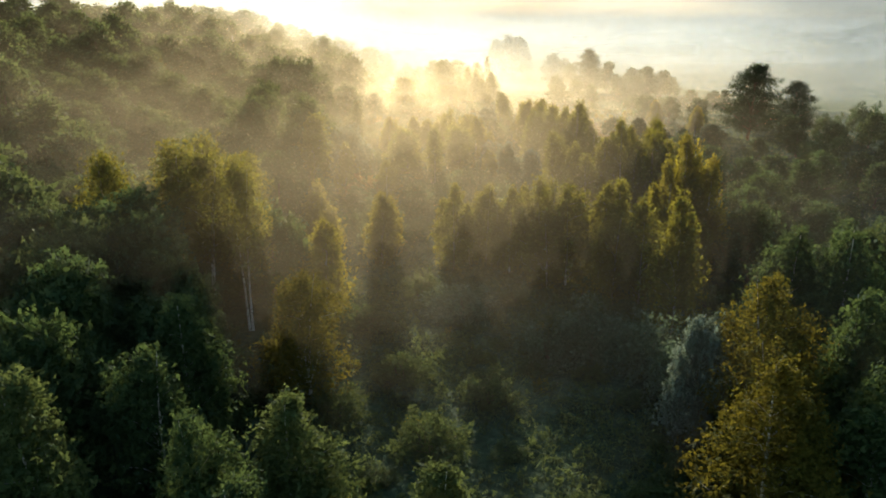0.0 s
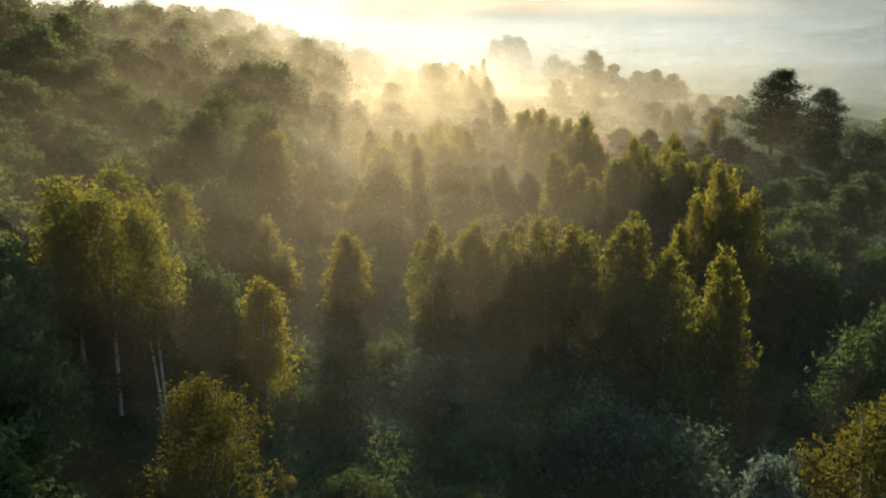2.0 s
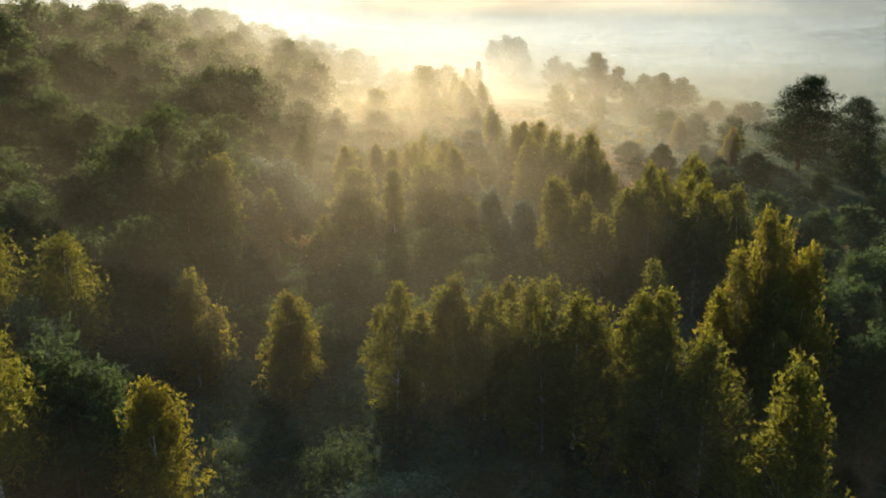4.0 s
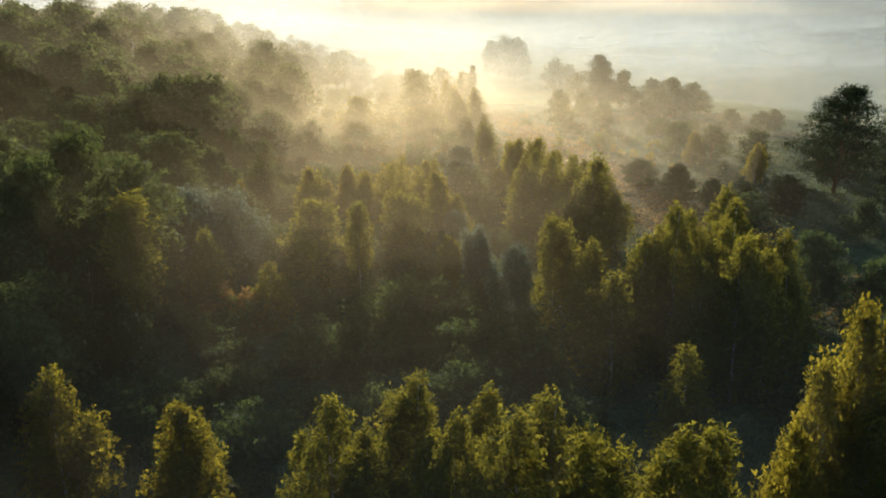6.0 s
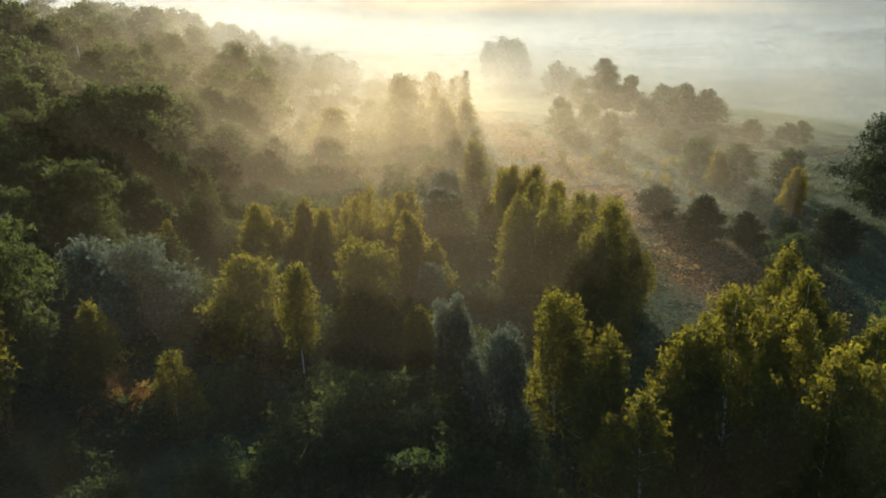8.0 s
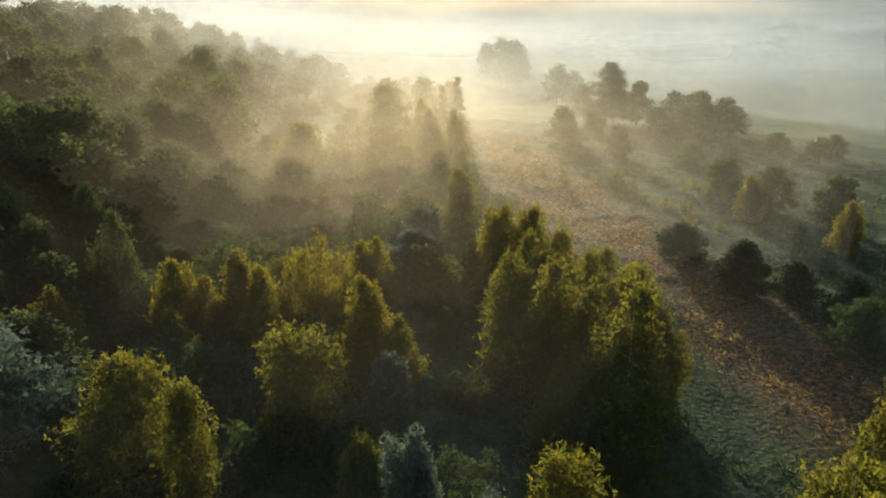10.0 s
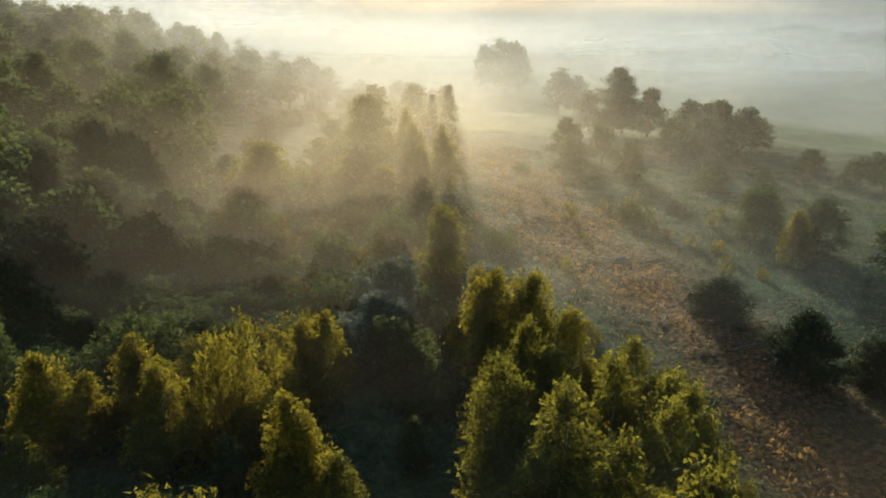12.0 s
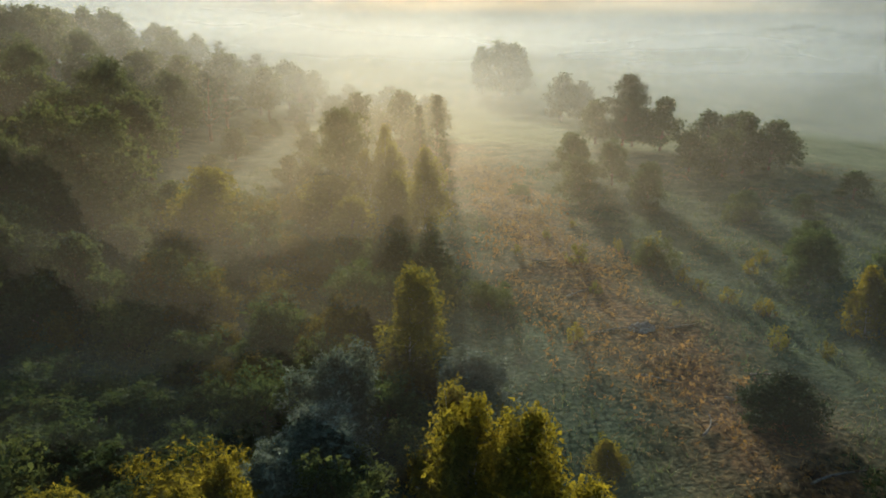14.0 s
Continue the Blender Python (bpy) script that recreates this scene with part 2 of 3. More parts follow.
def birch(seed, leaf, label, h=9.0, wide=2.4, base=0.6, clumps=78, per=30, leaf_len=0.3):
    rng = np.random.RandomState(seed)
    power = rng.uniform(0.58, 0.8)
    c = ring(rng, clumps, h - 0.35, base, lambda u: wide * (1 - u) ** power * min(1, 0.45 + u * 2.4), 0.45)
    # side leaders break the outline
    for k in range(rng.randint(5, 9)):
        t, top = rng.uniform(0, 6.28), rng.uniform(0.45, 0.93) * h
        o = rng.uniform(0.3, 0.95) * wide * (1.15 - 0.6 * top / h)
        side = ring(rng, 11, top, top * rng.uniform(0.5, 0.75), lambda u: 0.42 * wide * (1 - u) ** 0.7, 0.2) + np.array((o * math.cos(t), o * math.sin(t), 0))
        c = np.vstack([c, side])
    u = c[:, 2:3] / h
    spread = np.hstack([0.36 - 0.17 * u, 0.36 - 0.17 * u, 0.46 - 0.2 * u]) * rng.uniform(0.65, 1.7, (len(c), 1))
    upper = c[:, 2] > 0.42 * h
    fine = leaf_quads(rng, c[upper], spread[upper], int(per * 1.8), leaf_len * 0.95, leaf_len * 0.7, 0.5)
    rough = leaf_quads(rng, c[~upper], spread[~upper] * 1.2, int(per * 0.95), leaf_len * 1.6, leaf_len * 1.2, 0.5)
    lv = (np.vstack([fine[0], rough[0]]), np.vstack([fine[1], rough[1] + len(fine[0])]))
    return plant("birch_tree", wood(rng, h * 0.97, 0.10, c[::5], 0.3), BARK_WHITE, lv, leaf, label, "tree")


def tall_birch(seed, leaf, label, h=13.0, wide=3.3, bare=0.42, clumps=100, per=58, stems=2):
    rng = np.random.RandomState(seed)
    c = ring(rng, clumps, h - 0.4, h * bare, lambda u: wide * (1 - u) ** 0.55 * min(1, 0.55 + 1.2 * u) * rng.uniform(0.55, 1.1), 0.3)
    spread = np.full((len(c), 3), 0.5) * rng.uniform(0.7, 1.3, (len(c), 1))
    lv = leaf_quads(rng, c, spread, per, 0.33, 0.25, 0.6)
    return plant("birch_tree", wood(rng, h * 0.95, 0.11, c[::4], 0.6 if stems > 1 else 0.4, h * 0.25, stems), BARK_WHITE, lv, leaf, label, "tree")


def broadleaf(seed, leaf, label, h=12.0, wide=3.8, lobes=15, per_lobe=12, per=20, leaf_len=0.42, low=0.24, name="broadleaf_tree"):
    rng = np.random.RandomState(seed)
    c = []
    for k in range(lobes):
        u = (k + 0.5) / lobes
        t = k * 2.39996 + rng.normal(0, 0.3)
        prof = math.sin(math.pi * min(1, 0.25 + 0.2 * (low < 0.2) + (0.72 - 0.2 * (low < 0.2)) * u)) ** 0.8
        r = wide * 0.68 * prof * rng.uniform(0.55, 1.1)
        centre = np.array((r * math.cos(t), r * math.sin(t), h * (low + (0.84 - low) * u)))
        size = wide * rng.uniform(0.36, 0.5) * (1.1 - 0.35 * u)
        d = rng.normal(0, 1, (per_lobe, 3))
        d[:, 2] = np.abs(d[:, 2]) * 1.1 - 0.25
        d /= np.linalg.norm(d, axis=1)[:, None]
        c.append(centre + d * size * rng.uniform(0.55, 1.0, (per_lobe, 1)))
    c = np.vstack(c)
    spread = np.full((len(c), 3), wide * 0.125) * rng.uniform(0.7, 1.35, (len(c), 1)) * np.array((1, 1, 0.8))
    lv = leaf_quads(rng, c, spread, per, leaf_len * 1.45, leaf_len * 1.1, 0.2)
    return plant(name, wood(rng, h * 0.8, 0.2, c[::9], 0.4, h * 0.2), BARK_BROWN, lv, leaf, label, "tree")


def shrub(seed, leaf, label, h=3.4, wide=2.6, clumps=75, per=22, leaf_len=0.36, name="shrub", spike=0.0):
    rng = np.random.RandomState(seed)
    d = rng.normal(0, 1, (clumps, 3))
    d[:, 2] = np.abs(d[:, 2])
    d /= np.linalg.norm(d, axis=1)[:, None]
    lump = 1 + 0.22 * np.sin(3 * np.arctan2(d[:, 1], d[:, 0]) + seed)[:, None]
    c = d * np.array((wide, wide, h * 0.86)) * lump * rng.uniform(0.5, 0.95, (clumps, 1))
    c[:, 2] = c[:, 2] / c[:, 2].max() * h * 0.92 + 0.12
    spread = np.full((clumps, 3), 0.3) * rng.uniform(0.7, 1.3, (clumps, 1)) * (wide / 2.6)
    spread[:, 2] *= 1 + spike
    lv = leaf_quads(rng, c, spread, per, leaf_len * 1.4, leaf_len * (1.0 - 0.4 * spike), -0.6 * spike)
    return plant(name, wood(rng, h * 0.75, 0.06, c[::6], 0.5, 0.1, 4), BARK_BROWN, lv, leaf, label, "shrub")


def silver_willow(seed, label, h=6.0, wide=2.1):
    rng = np.random.RandomState(seed)
    c = ring(rng, 95, h - 0.35, 0.5, lambda u: wide * (1 - u) ** 0.6 * min(1, 0.6 + u * 2), 0.5)
    for k in range(5):
        t = rng.uniform(0, 6.28)
        o, top = rng.uniform(0.4, 0.8) * wide, rng.uniform(0.7, 0.95) * h
        c = np.vstack([c, ring(rng, 9, top, top * 0.6, lambda u: 0.35 * wide * (1 - u), 0.1) + np.array((o * math.cos(t), o * math.sin(t), 0))])
    spread = np.full((len(c), 3), 0.27) * np.array((1, 1, 1.3))
    lv = leaf_quads(rng, c, spread, 42, 0.46, 0.24, -0.9)
    return plant("willow_tree", wood(rng, h * 0.85, 0.1, c[::5], 0.3, 0.3, 2), BARK_BROWN, lv, LEAF_SILVER, label, "tree")


def pine(seed, label, h=13.0, wide=4.2, bare=0.28, tiers=10, arms=8, per=46, tuft=1.0):
    rng = np.random.RandomState(seed)
    c, tips = [], []
    for i in range(tiers):
        u = i / (tiers - 1)
        z = h * (bare + (0.97 - bare) * u)
        reach = wide * (1 - u ** 2.2) ** 0.7 * rng.uniform(0.75, 1.1) + 0.35
        for k in range(max(3, int(arms * (1 - 0.5 * u)))):
            t = rng.uniform(0, 6.28)
            r = reach * rng.uniform(0.6, 1.05)
            tip = np.array((r * math.cos(t), r * math.sin(t), z + 0.22 * r + rng.normal(0, 0.25)))
            tips.append(tip)
            for s in (1.0, 0.72, 0.48):
                c.append(tip * np.array((s, s, 1)) - np.array((0, 0, (1 - s) * 0.2 * r)) + rng.normal(0, 0.15, 3))
    c = np.array(c)
    spread = np.array((0.42, 0.42, 0.2)) * rng.uniform(0.7, 1.4, (len(c), 1)) * (wide / 4.2) ** 0.5 * tuft
    lv = leaf_quads(rng, c, spread, per, 0.5, 0.22, -0.4)
    return plant("pine_tree", wood(rng, h * 0.97, 0.24 * h / 13, tips[::2], 0.3, h * bare * 0.8), BARK_PINE, lv, LEAF_NEEDLE, label, "tree")


def spruce(seed, label, h=12.0, wide=2.0):
    rng = np.random.RandomState(seed)
    c = []
    for i in range(20):
        u = i / 19
        reach = wide * (1 - u) ** 0.9 + 0.1
        for k in range(max(3, int(9 * (1 - u)))):
            t, r = rng.uniform(0, 6.28), reach * rng.uniform(0.5, 1.0)
            c.append((r * math.cos(t), r * math.sin(t), h * (0.06 + 0.92 * u) - 0.25 * r))
    c = np.array(c)
    lv = leaf_quads(rng, c, np.full((len(c), 3), 0.3) * np.array((1, 1, 0.6)), 34, 0.42, 0.22, 0.2)
    return plant("spruce_tree", wood(rng, h * 0.98, 0.14, c[::7], 0.1, 0.5), BARK_BROWN, lv, LEAF_NEEDLE, label, "tree")


# ---- plants: one of each kind, copied where they grow ----
placed = []


def grow(models, spots, group, sink=0.0, wide=1.0, seed=0):
    """Sets a copy of one of the models at each spot (x, y, height of its tip above the datum)."""
    rng = np.random.RandomState(seed + 77)
    for i, (x, y, top) in enumerate(spots):
        model, tall = models[(i * 7 + seed) % len(models)]
        z = height(x, y)
        s = max(0.12, (top - z) / tall)
        w = s ** 0.6 * wide * rng.uniform(0.9, 1.12)
        m = pose(x, y, z - sink, rng.normal(0, 1.5), rng.normal(0, 1.5), rng.uniform(0, 360)) @ Matrix.Diagonal((w, w, s, 1))
        ob = copy_thing(model, m)
        tagged(ob, group=group)
        placed.append((x, y))


models_made = []


def kind(make, seeds, tall, *args, **kw):
    out = [(make(s, *args, **kw), tall) for s in seeds]
    models_made.extend(m for m, _ in out)
    return out


BIRCH = kind(birch, (1, 2, 3, 4), 9.0, LEAF_BIRCH, "young silver birch with yellow-green leaves in rough grass")
GOLD = kind(birch, (11, 12, 13), 8.0, LEAF_GOLD, "young silver birch turning golden yellow at the clearing", h=8.0, wide=2.3)
ROUND_GOLD = kind(shrub, (21, 22), 5.0, LEAF_GOLD, "broad bush-like birch with golden autumn leaves", h=5.0, wide=2.9, clumps=110, per=70, leaf_len=0.2, name="gold_shrub")
BIG_GOLD = kind(birch, (14, 15, 16), 9.0, LEAF_OLIVE, "broad silver birch with olive-gold leaves at the clearing's edge", h=9.0, wide=2.9, clumps=95, per=50, leaf_len=0.2)
TALL = kind(tall_birch, (31, 32, 33), 13.0, LEAF_BIRCH, "tall silver birch with bare white forked trunk")
BARE = kind(tall_birch, (34, 35), 12.0, LEAF_BIRCH, "slender silver birch with long bare white trunk and thin crown", h=12.0, wide=1.9, bare=0.36, clumps=80, per=76, stems=1)
GREEN = kind(birch, (41,), 8.0, LEAF_GREEN, "young green aspen with dense leafy crown", h=8.0, wide=2.0) + kind(birch, (42, 43), 8.0, LEAF_DARK, "young dark green aspen with dense leafy crown", h=8.0, wide=2.0)
BROAD = kind(broadleaf, (51, 52, 53, 54), 12.0, LEAF_GREEN, "large green deciduous tree with lumpy crown in dense wood")
BROAD_FAR = kind(broadleaf, (55, 56, 57, 58), 12.0, LEAF_WOOD, "large green deciduous tree with lumpy crown on wooded hillside", per=14, leaf_len=0.36)
DUSK = kind(broadleaf, (61, 62, 63), 8.0, LEAF_DARK, "dark green round-crowned alder in damp grass", h=8.0, wide=3.2, lobes=13, low=0.1, name="alder_tree")
DUSK_FAR = kind(broadleaf, (64, 65, 66), 8.0, LEAF_ALDER, "dark round-crowned alder hazy with morning mist", h=8.0, wide=3.2, lobes=13, low=0.1, name="alder_tree", per=16, leaf_len=0.31)
SHRUB = kind(shrub, (71, 72, 73), 3.4, LEAF_DARK, "dark green rounded willow bush in long grass")
PALE = kind(shrub, (81, 82), 3.4, LEAF_GREEN, "mid-green leafy bush in long grass", per=34, leaf_len=0.26)
OLIVE = kind(shrub, (85, 86, 87), 3.8, LEAF_OLIVE, "rounded olive-green bush with sunlit top", h=3.8, wide=2.5, clumps=95, per=40, leaf_len=0.24)
RUST = kind(shrub, (91,), 3.0, LEAF_RUST, "low bush with orange-brown autumn leaves", h=3.0, wide=2.4)
SILVER = kind(silver_willow, (101, 102), 6.0, "silver-grey willow with upright leafy shoots")
PINE = kind(pine, (111, 112), 13.0, "tall dark Scots pine with broad dense crown", wide=5.0, bare=0.16, tiers=13, arms=10, per=60, tuft=1.5)
PINE_FAR = kind(pine, (113,), 13.0, "tall dark Scots pine among deciduous trees", per=16)
JUNIPER = kind(pine, (121, 122), 4.6, "young dark pine with dense round crown in the meadow", h=4.6, wide=2.1, bare=0.06, tiers=9, arms=11, per=32)
SPRUCE = kind(spruce, (131,), 12.0, "slender dark spruce with pointed top")
ASPEN = kind(broadleaf, (171, 172), 8.0, LEAF_BIRCH, "round-crowned aspen with pale yellow-green leaves", h=8.0, wide=3.2, lobes=16, per_lobe=13, per=26, leaf_len=0.28, low=0.1, name="aspen_tree")
GREY = kind(broadleaf, (175, 176), 9.0, LEAF_SILVER, "broad grey-leaved willow with lobed pale crown", h=9.0, wide=3.7, lobes=16, per_lobe=13, per=26, leaf_len=0.3, low=0.14, name="willow_tree")
WILLOW_BUSH = kind(shrub, (181, 182), 3.4, LEAF_GREY, "wide grey-green willow bush in the clearing", wide=3.0, clumps=120, per=34, leaf_len=0.22, name="willow_bush")
DOME = kind(shrub, (185, 186), 4.2, LEAF_OLIVE, "dense dome-shaped olive-green bush in mist", h=4.2, wide=2.9, clumps=170, per=30, leaf_len=0.22)
HERB = kind(shrub, (143, 144), 1.5, LEAF_BIRCH, "tall green weed clump in meadow grass", h=1.5, wide=0.8, clumps=22, per=26, leaf_len=0.2, name="weed_clump", spike=1.0) + kind(shrub, (141,), 1.5, LEAF_GOLD, "tall yellowing weed clump in meadow grass", h=1.5, wide=0.8, clumps=22, per=26, leaf_len=0.2, name="weed_clump", spike=1.0)

grow(BIRCH, [(9.9, 67.3, 9.3), (15.5, 66.6, 8.8), (18.7, 54, 11.0), (5.4, 74.5, 6.8), (1.9, 70.5, 7.8), (8.9, 72.9, 7.3), (18, 61.4, 8.6),
             (12.3, 66.2, 8.8), (16.9, 66.5, 9.0), (7.4, 69.8, 7.8), (24, 68.5, 9.0), (11.5, 71, 8.0), (19.7, 78.4, 6.7), (22.8, 64.5, 7.0), (3.6, 72, 5.6), (6.3, 71.2, 5.8), (10.4, 65.5, 6.6), (15.8, 62.6, 6.8)], "birch row by the clearing", seed=1)
grow(BIRCH, [(15.3, 97, 9), (17.8, 87, 7.8), (22.4, 90.1, 11.4), (28.7, 98.8, 10.5), (25.2, 85.9, 10.6), (27.4, 86.5, 9.5), (27.9, 95.1, 10.5), (19.5, 106.1, 11.7),
             (24, 94, 10), (20, 91, 9), (26, 90.5, 10), (30.5, 92, 9), (17, 93, 8), (23.5, 88, 8), (29.6, 88.5, 7.5), (21.5, 95, 7.6), (25.8, 97, 7.8), (30.6, 97, 7.4), (18.9, 90.4, 6.6), (-12.1, 99.5, 7.1), (7.3, 103.2, 5.4), (-6.4, 96.6, 5.3), (7.9, 115.4, 6.1), (-6.5, 118, 5.5)],
     "birches of the middle wood", seed=2)
grow(BIRCH, [(15.5, 116, 7.8), (17.8, 116.8, 8.6), (19.8, 120, 7.6), (14.8, 122.5, 7.2), (16.8, 125, 7.8), (22.4, 121.2, 6.8), (22, 115.4, 9.4), (20.4, 109.5, 8), (23.7, 115, 6.5), (17.2, 108.4, 7.4), (19.2, 113, 7.8)], "birches by the bracken strip", seed=9)
grow(BIRCH, [(16.8, 113.5, 10.5), (22.7, 118, 8.5), (19.6, 117.5, 9.6), (18.3, 110.5, 10.0), (20.9, 113.8, 9.7), (14.9, 118, 9.2), (21.2, 122, 8.3), (16.4, 121.5, 9.6), (18.6, 106.5, 9),
             (11.8, 146, 8.9), (4.8, 187.5, 8.5), (11.9, 178.1, 10.5), (8.5, 181, 10.5), (9.5, 172, 9.2), (7, 190, 11)], "birches by the bracken strip", seed=3)
grow(GOLD, [(23.9, 70.2, 12.8), (21.8, 68.6, 10.6), (25.6, 69.4, 10.8), (20.4, 67, 8.8)], "birch row by the clearing", wide=0.72, seed=5)
grow(GOLD, [(-8.7, 58.5, 7.5), (-5.2, 72.4, 6.6), (-11.7, 74.1, 7.2), (-3.8, 125, 7.2), (-8, 122.1, 7.5), (-1.4, 121.3, 7.2), (4.6, 126.4, 7.4), (-2.2, 123.5, 6.6), (-5.8, 123.5, 5.8), (5.6, 128.6, 7), (6.1, 116.4, 8.3),
            (14.6, 131.5, 8.8), (15.4, 129, 9.4), (17.4, 127.8, 9.8), (19, 124.5, 9), (43, 152, 6.9), (47.1, 139.9, 7.2), (22, 135.6, 3.6)], "golden birches", seed=4)
grow(BIG_GOLD, [(-7.7, 43.9, 8.2), (15.6, 29.4, 8.9), (18.6, 37.2, 10.3), (17.2, 33, 8.2)], "golden birches", wide=1.25, seed=6)
grow(ROUND_GOLD, [(3.3, 131.2, 5.6)], "golden bushes", wide=1.3, seed=0)
grow(ROUND_GOLD, [(1.2, 124, 8.6), (3.6, 122.6, 7.2)], "golden bushes", wide=0.72, seed=1)
grow(TALL, [(-14.2, 55.6, 13.0), (-17.9, 56.6, 13.4), (-23, 53.8, 13.8), (-20.4, 58, 13.6), (-20.5, 65.6, 13), (-17.6, 70.1, 10.9)], "tall birches at the wood's edge", seed=1)
grow(BARE, [(-15.0, 91.9, 11.6), (-0.1, 102.4, 8.4)], "bare-trunked birches", seed=0)
grow(GREEN, [(-6.3, 29.6, 7.3), (-9.4, 27, 7.8), (-7.2, 23.8, 7.0), (1, 25.9, 6.1), (24, 47.1, 10), (25.5, 43, 11), (27, 39, 10.5), (-17, 90, 8), (-12.5, 31, 9), (-15.5, 26, 10), (-13, 37, 9), (22.5, 35.5, 10), (25.5, 33, 10.5), (21.5, 31, 8), (24.5, 28, 9.5), (28, 45, 10.5), (29.5, 50, 9.5)], "young aspens", wide=1.15, seed=0)
grow(BROAD, [(-23, 104, 15.6), (-16.5, 97, 13.9), (-23, 95, 14.6), (-27, 165, 13.4), (-24, 168, 14.2), (-42, 192, 19), (-44, 210, 20), (-29, 224, 15), (-48, 237, 21), (-59, 238, 24.8), (-21.7, 43.9, 12.5), (-23.5, 155, 13.8), (-18.1, 154, 10.7), (-18.2, 170, 9.2), (-21.7, 169, 12.7), (-23.9, 186.6, 13.6), (-46, 175.6, 17),
             (-30.2, 205, 18.3),  (-17, 80, 10), (-19.5, 98, 10.5), (-18.5, 115, 9.5), (-20, 128, 9), (1.4, 195.7, 13)], "wood on the hillside", seed=5)
grow(SILVER, [(8.6, 138.4, 6.9), (8.0, 134.2, 6.0), (6.4, 131.6, 5.2), (15.6, 141.2, 5.4)], "grey willows", wide=1.45, seed=1)
grow(SILVER, [(15.8, 39.5, 7.0), (12.2, 96.5, 6.5), (9.8, 101.1, 6.7), (7.8, 111.5, 5.3)], "grey willows", wide=0.8, seed=2)
grow(DUSK, [(-18.2, 47.1, 11.3), (-16.3, 44.3, 9.6), (-14.8, 39.5, 8.6), (-19.5, 38, 11.2), (-18, 32, 10.5), (-22, 47, 12), (-20.5, 51, 12), (-13.5, 60.5, 8.5), (-17, 63.5, 9.5)], "dark alders at the wood's edge", wide=1.05, seed=5)
grow(DUSK, [(37, 189, 7.0), (29.6, 193.4, 6.8), (35.8, 203, 7.2), (31, 207, 7.6), (45.6, 167, 6.2)], "round trees of the misty meadow", wide=0.95, seed=6)
grow(GREY, [(-15.2, 106.8, 9.2), (-12.8, 108.6, 8.5)], "grey willows", seed=3)
grow(ASPEN, [(3.5, 110.4, 8.1), (-4.1, 106.3, 8.1), (-1.5, 128.5, 5.6)], "round-crowned aspens", seed=2)
grow(ASPEN, [(-7.7, 171.5, 10.0), (2.6, 178, 8.0), (5.2, 171, 7.2)], "round-crowned aspens", wide=1.3, seed=3)
grow(WILLOW_BUSH, [(11.9, 51.4, 2.7), (14.4, 51.6, 2.0), (8.6, 50.6, 1.4), (2.3, 58.8, 1.7), (16.6, 45, 3.8)], "willow bushes of the clearing", wide=1.25, seed=1)
grow(PALE, [(1.4, 93.4, 3.8), (3.6, 95.7, 4.4), (6.0, 95.6, 4.0), (2.6, 98.4, 3.0), (8.4, 92.6, 2.6), (4.6, 92.4, 3.0)], "leafy bushes", wide=1.25, seed=7)
grow(DOME, [(1.1, 157.4, 4.6), (7.7, 151, 5.2), (2.8, 144.3, 3.9), (0.2, 145.2, 3.2)], "dome-shaped bushes of the clearing", wide=1.1, seed=0)
grow(DUSK, [(28.6, 64.7, 7.8), (35.6, 79.1, 7.4), (44.6, 89.7, 6.8), (31, 73, 7), (37, 70, 6.5), (40, 96, 6), (50, 97, 6.5), (42.8, 160.6, 7.2), (46.8, 156, 7.3), (46.7, 185, 4.6), (53.2, 185, 4.2),
            (63, 193.5, 5.1), (69.5, 188.7, 5.5), (65.8, 185.4, 5.6), (37.1, 100.5, 6.6), (39, 121, 5.2)], "round trees of the damp meadow", seed=2)
grow(DUSK_FAR, [(56.4, 212, 9.8), (58.5, 221, 9), (52.5, 209, 8), (61, 214, 8.5), (64.5, 217, 6.5), (49, 213, 7), (55, 224, 8.5), (46, 236, 9.5), (40, 238, 9), (49.5, 231, 10), (40.3, 283, 10), (45, 286, 8), (36, 353, 13), (30, 350, 15), (25, 356, 13),
            (33, 345, 14), (5.4, 246, 9.7), (-2, 240, 10), (12, 252, 8)], "far trees at the edge of the misty valley", seed=3)
grow(SHRUB, [(-4.9, 56.4, 1.3), (-7.7, 89.2, 2.2), (7.8, 83.5, 3.2), (-9.3, 95.1, 3), (12.5, 88, 3), (14, 80.5, 2.6), (1, 90.5, 2.4)], "rounded bushes", wide=1.15, seed=4)
grow(PALE, [(-15.7, 141.7, 4.4), (-13.7, 140, 3.9), (17.4, 158, 3.6), (32.4, 167.5, 4.2), (45.7, 183, 4.3), (23.1, 196.8, 2.6), (-1, 63, 1.5), (-2, 47, 1.2), (4, 44, 1.3), (0, 38, 1.6)], "leafy bushes", seed=5)
grow(OLIVE, [(-3.3, 154.6, 5.7), (-7.6, 158.1, 5.3), (6.0, 149, 4.9), (11.6, 143.4, 4.4), (-1, 150.5, 3.6), (-12, 150, 4.2), (4.5, 162, 4.5)], "olive bushes of the clearing", wide=1.05, seed=2)
grow(RUST, [(-9.3, 96.6, 3.1), (-9.9, 98, 2.6)], "rust-coloured bushes", seed=6)
grow(PINE, [(54.6, 134, 14.6), (64.1, 137.7, 11.3), (43.6, 233, 12.8)], "pines", seed=0)
grow(JUNIPER, [(34.5, 130.8, 5.6), (32.3, 140, 4.7), (41, 126, 4.6), (46, 128, 5), (38.5, 130, 4.2)], "young pines in the meadow", wide=1.15, seed=1)
grow(SPRUCE, [(12.3, 209, 12.2), (10.2, 211, 10.5)], "spruces", seed=0)
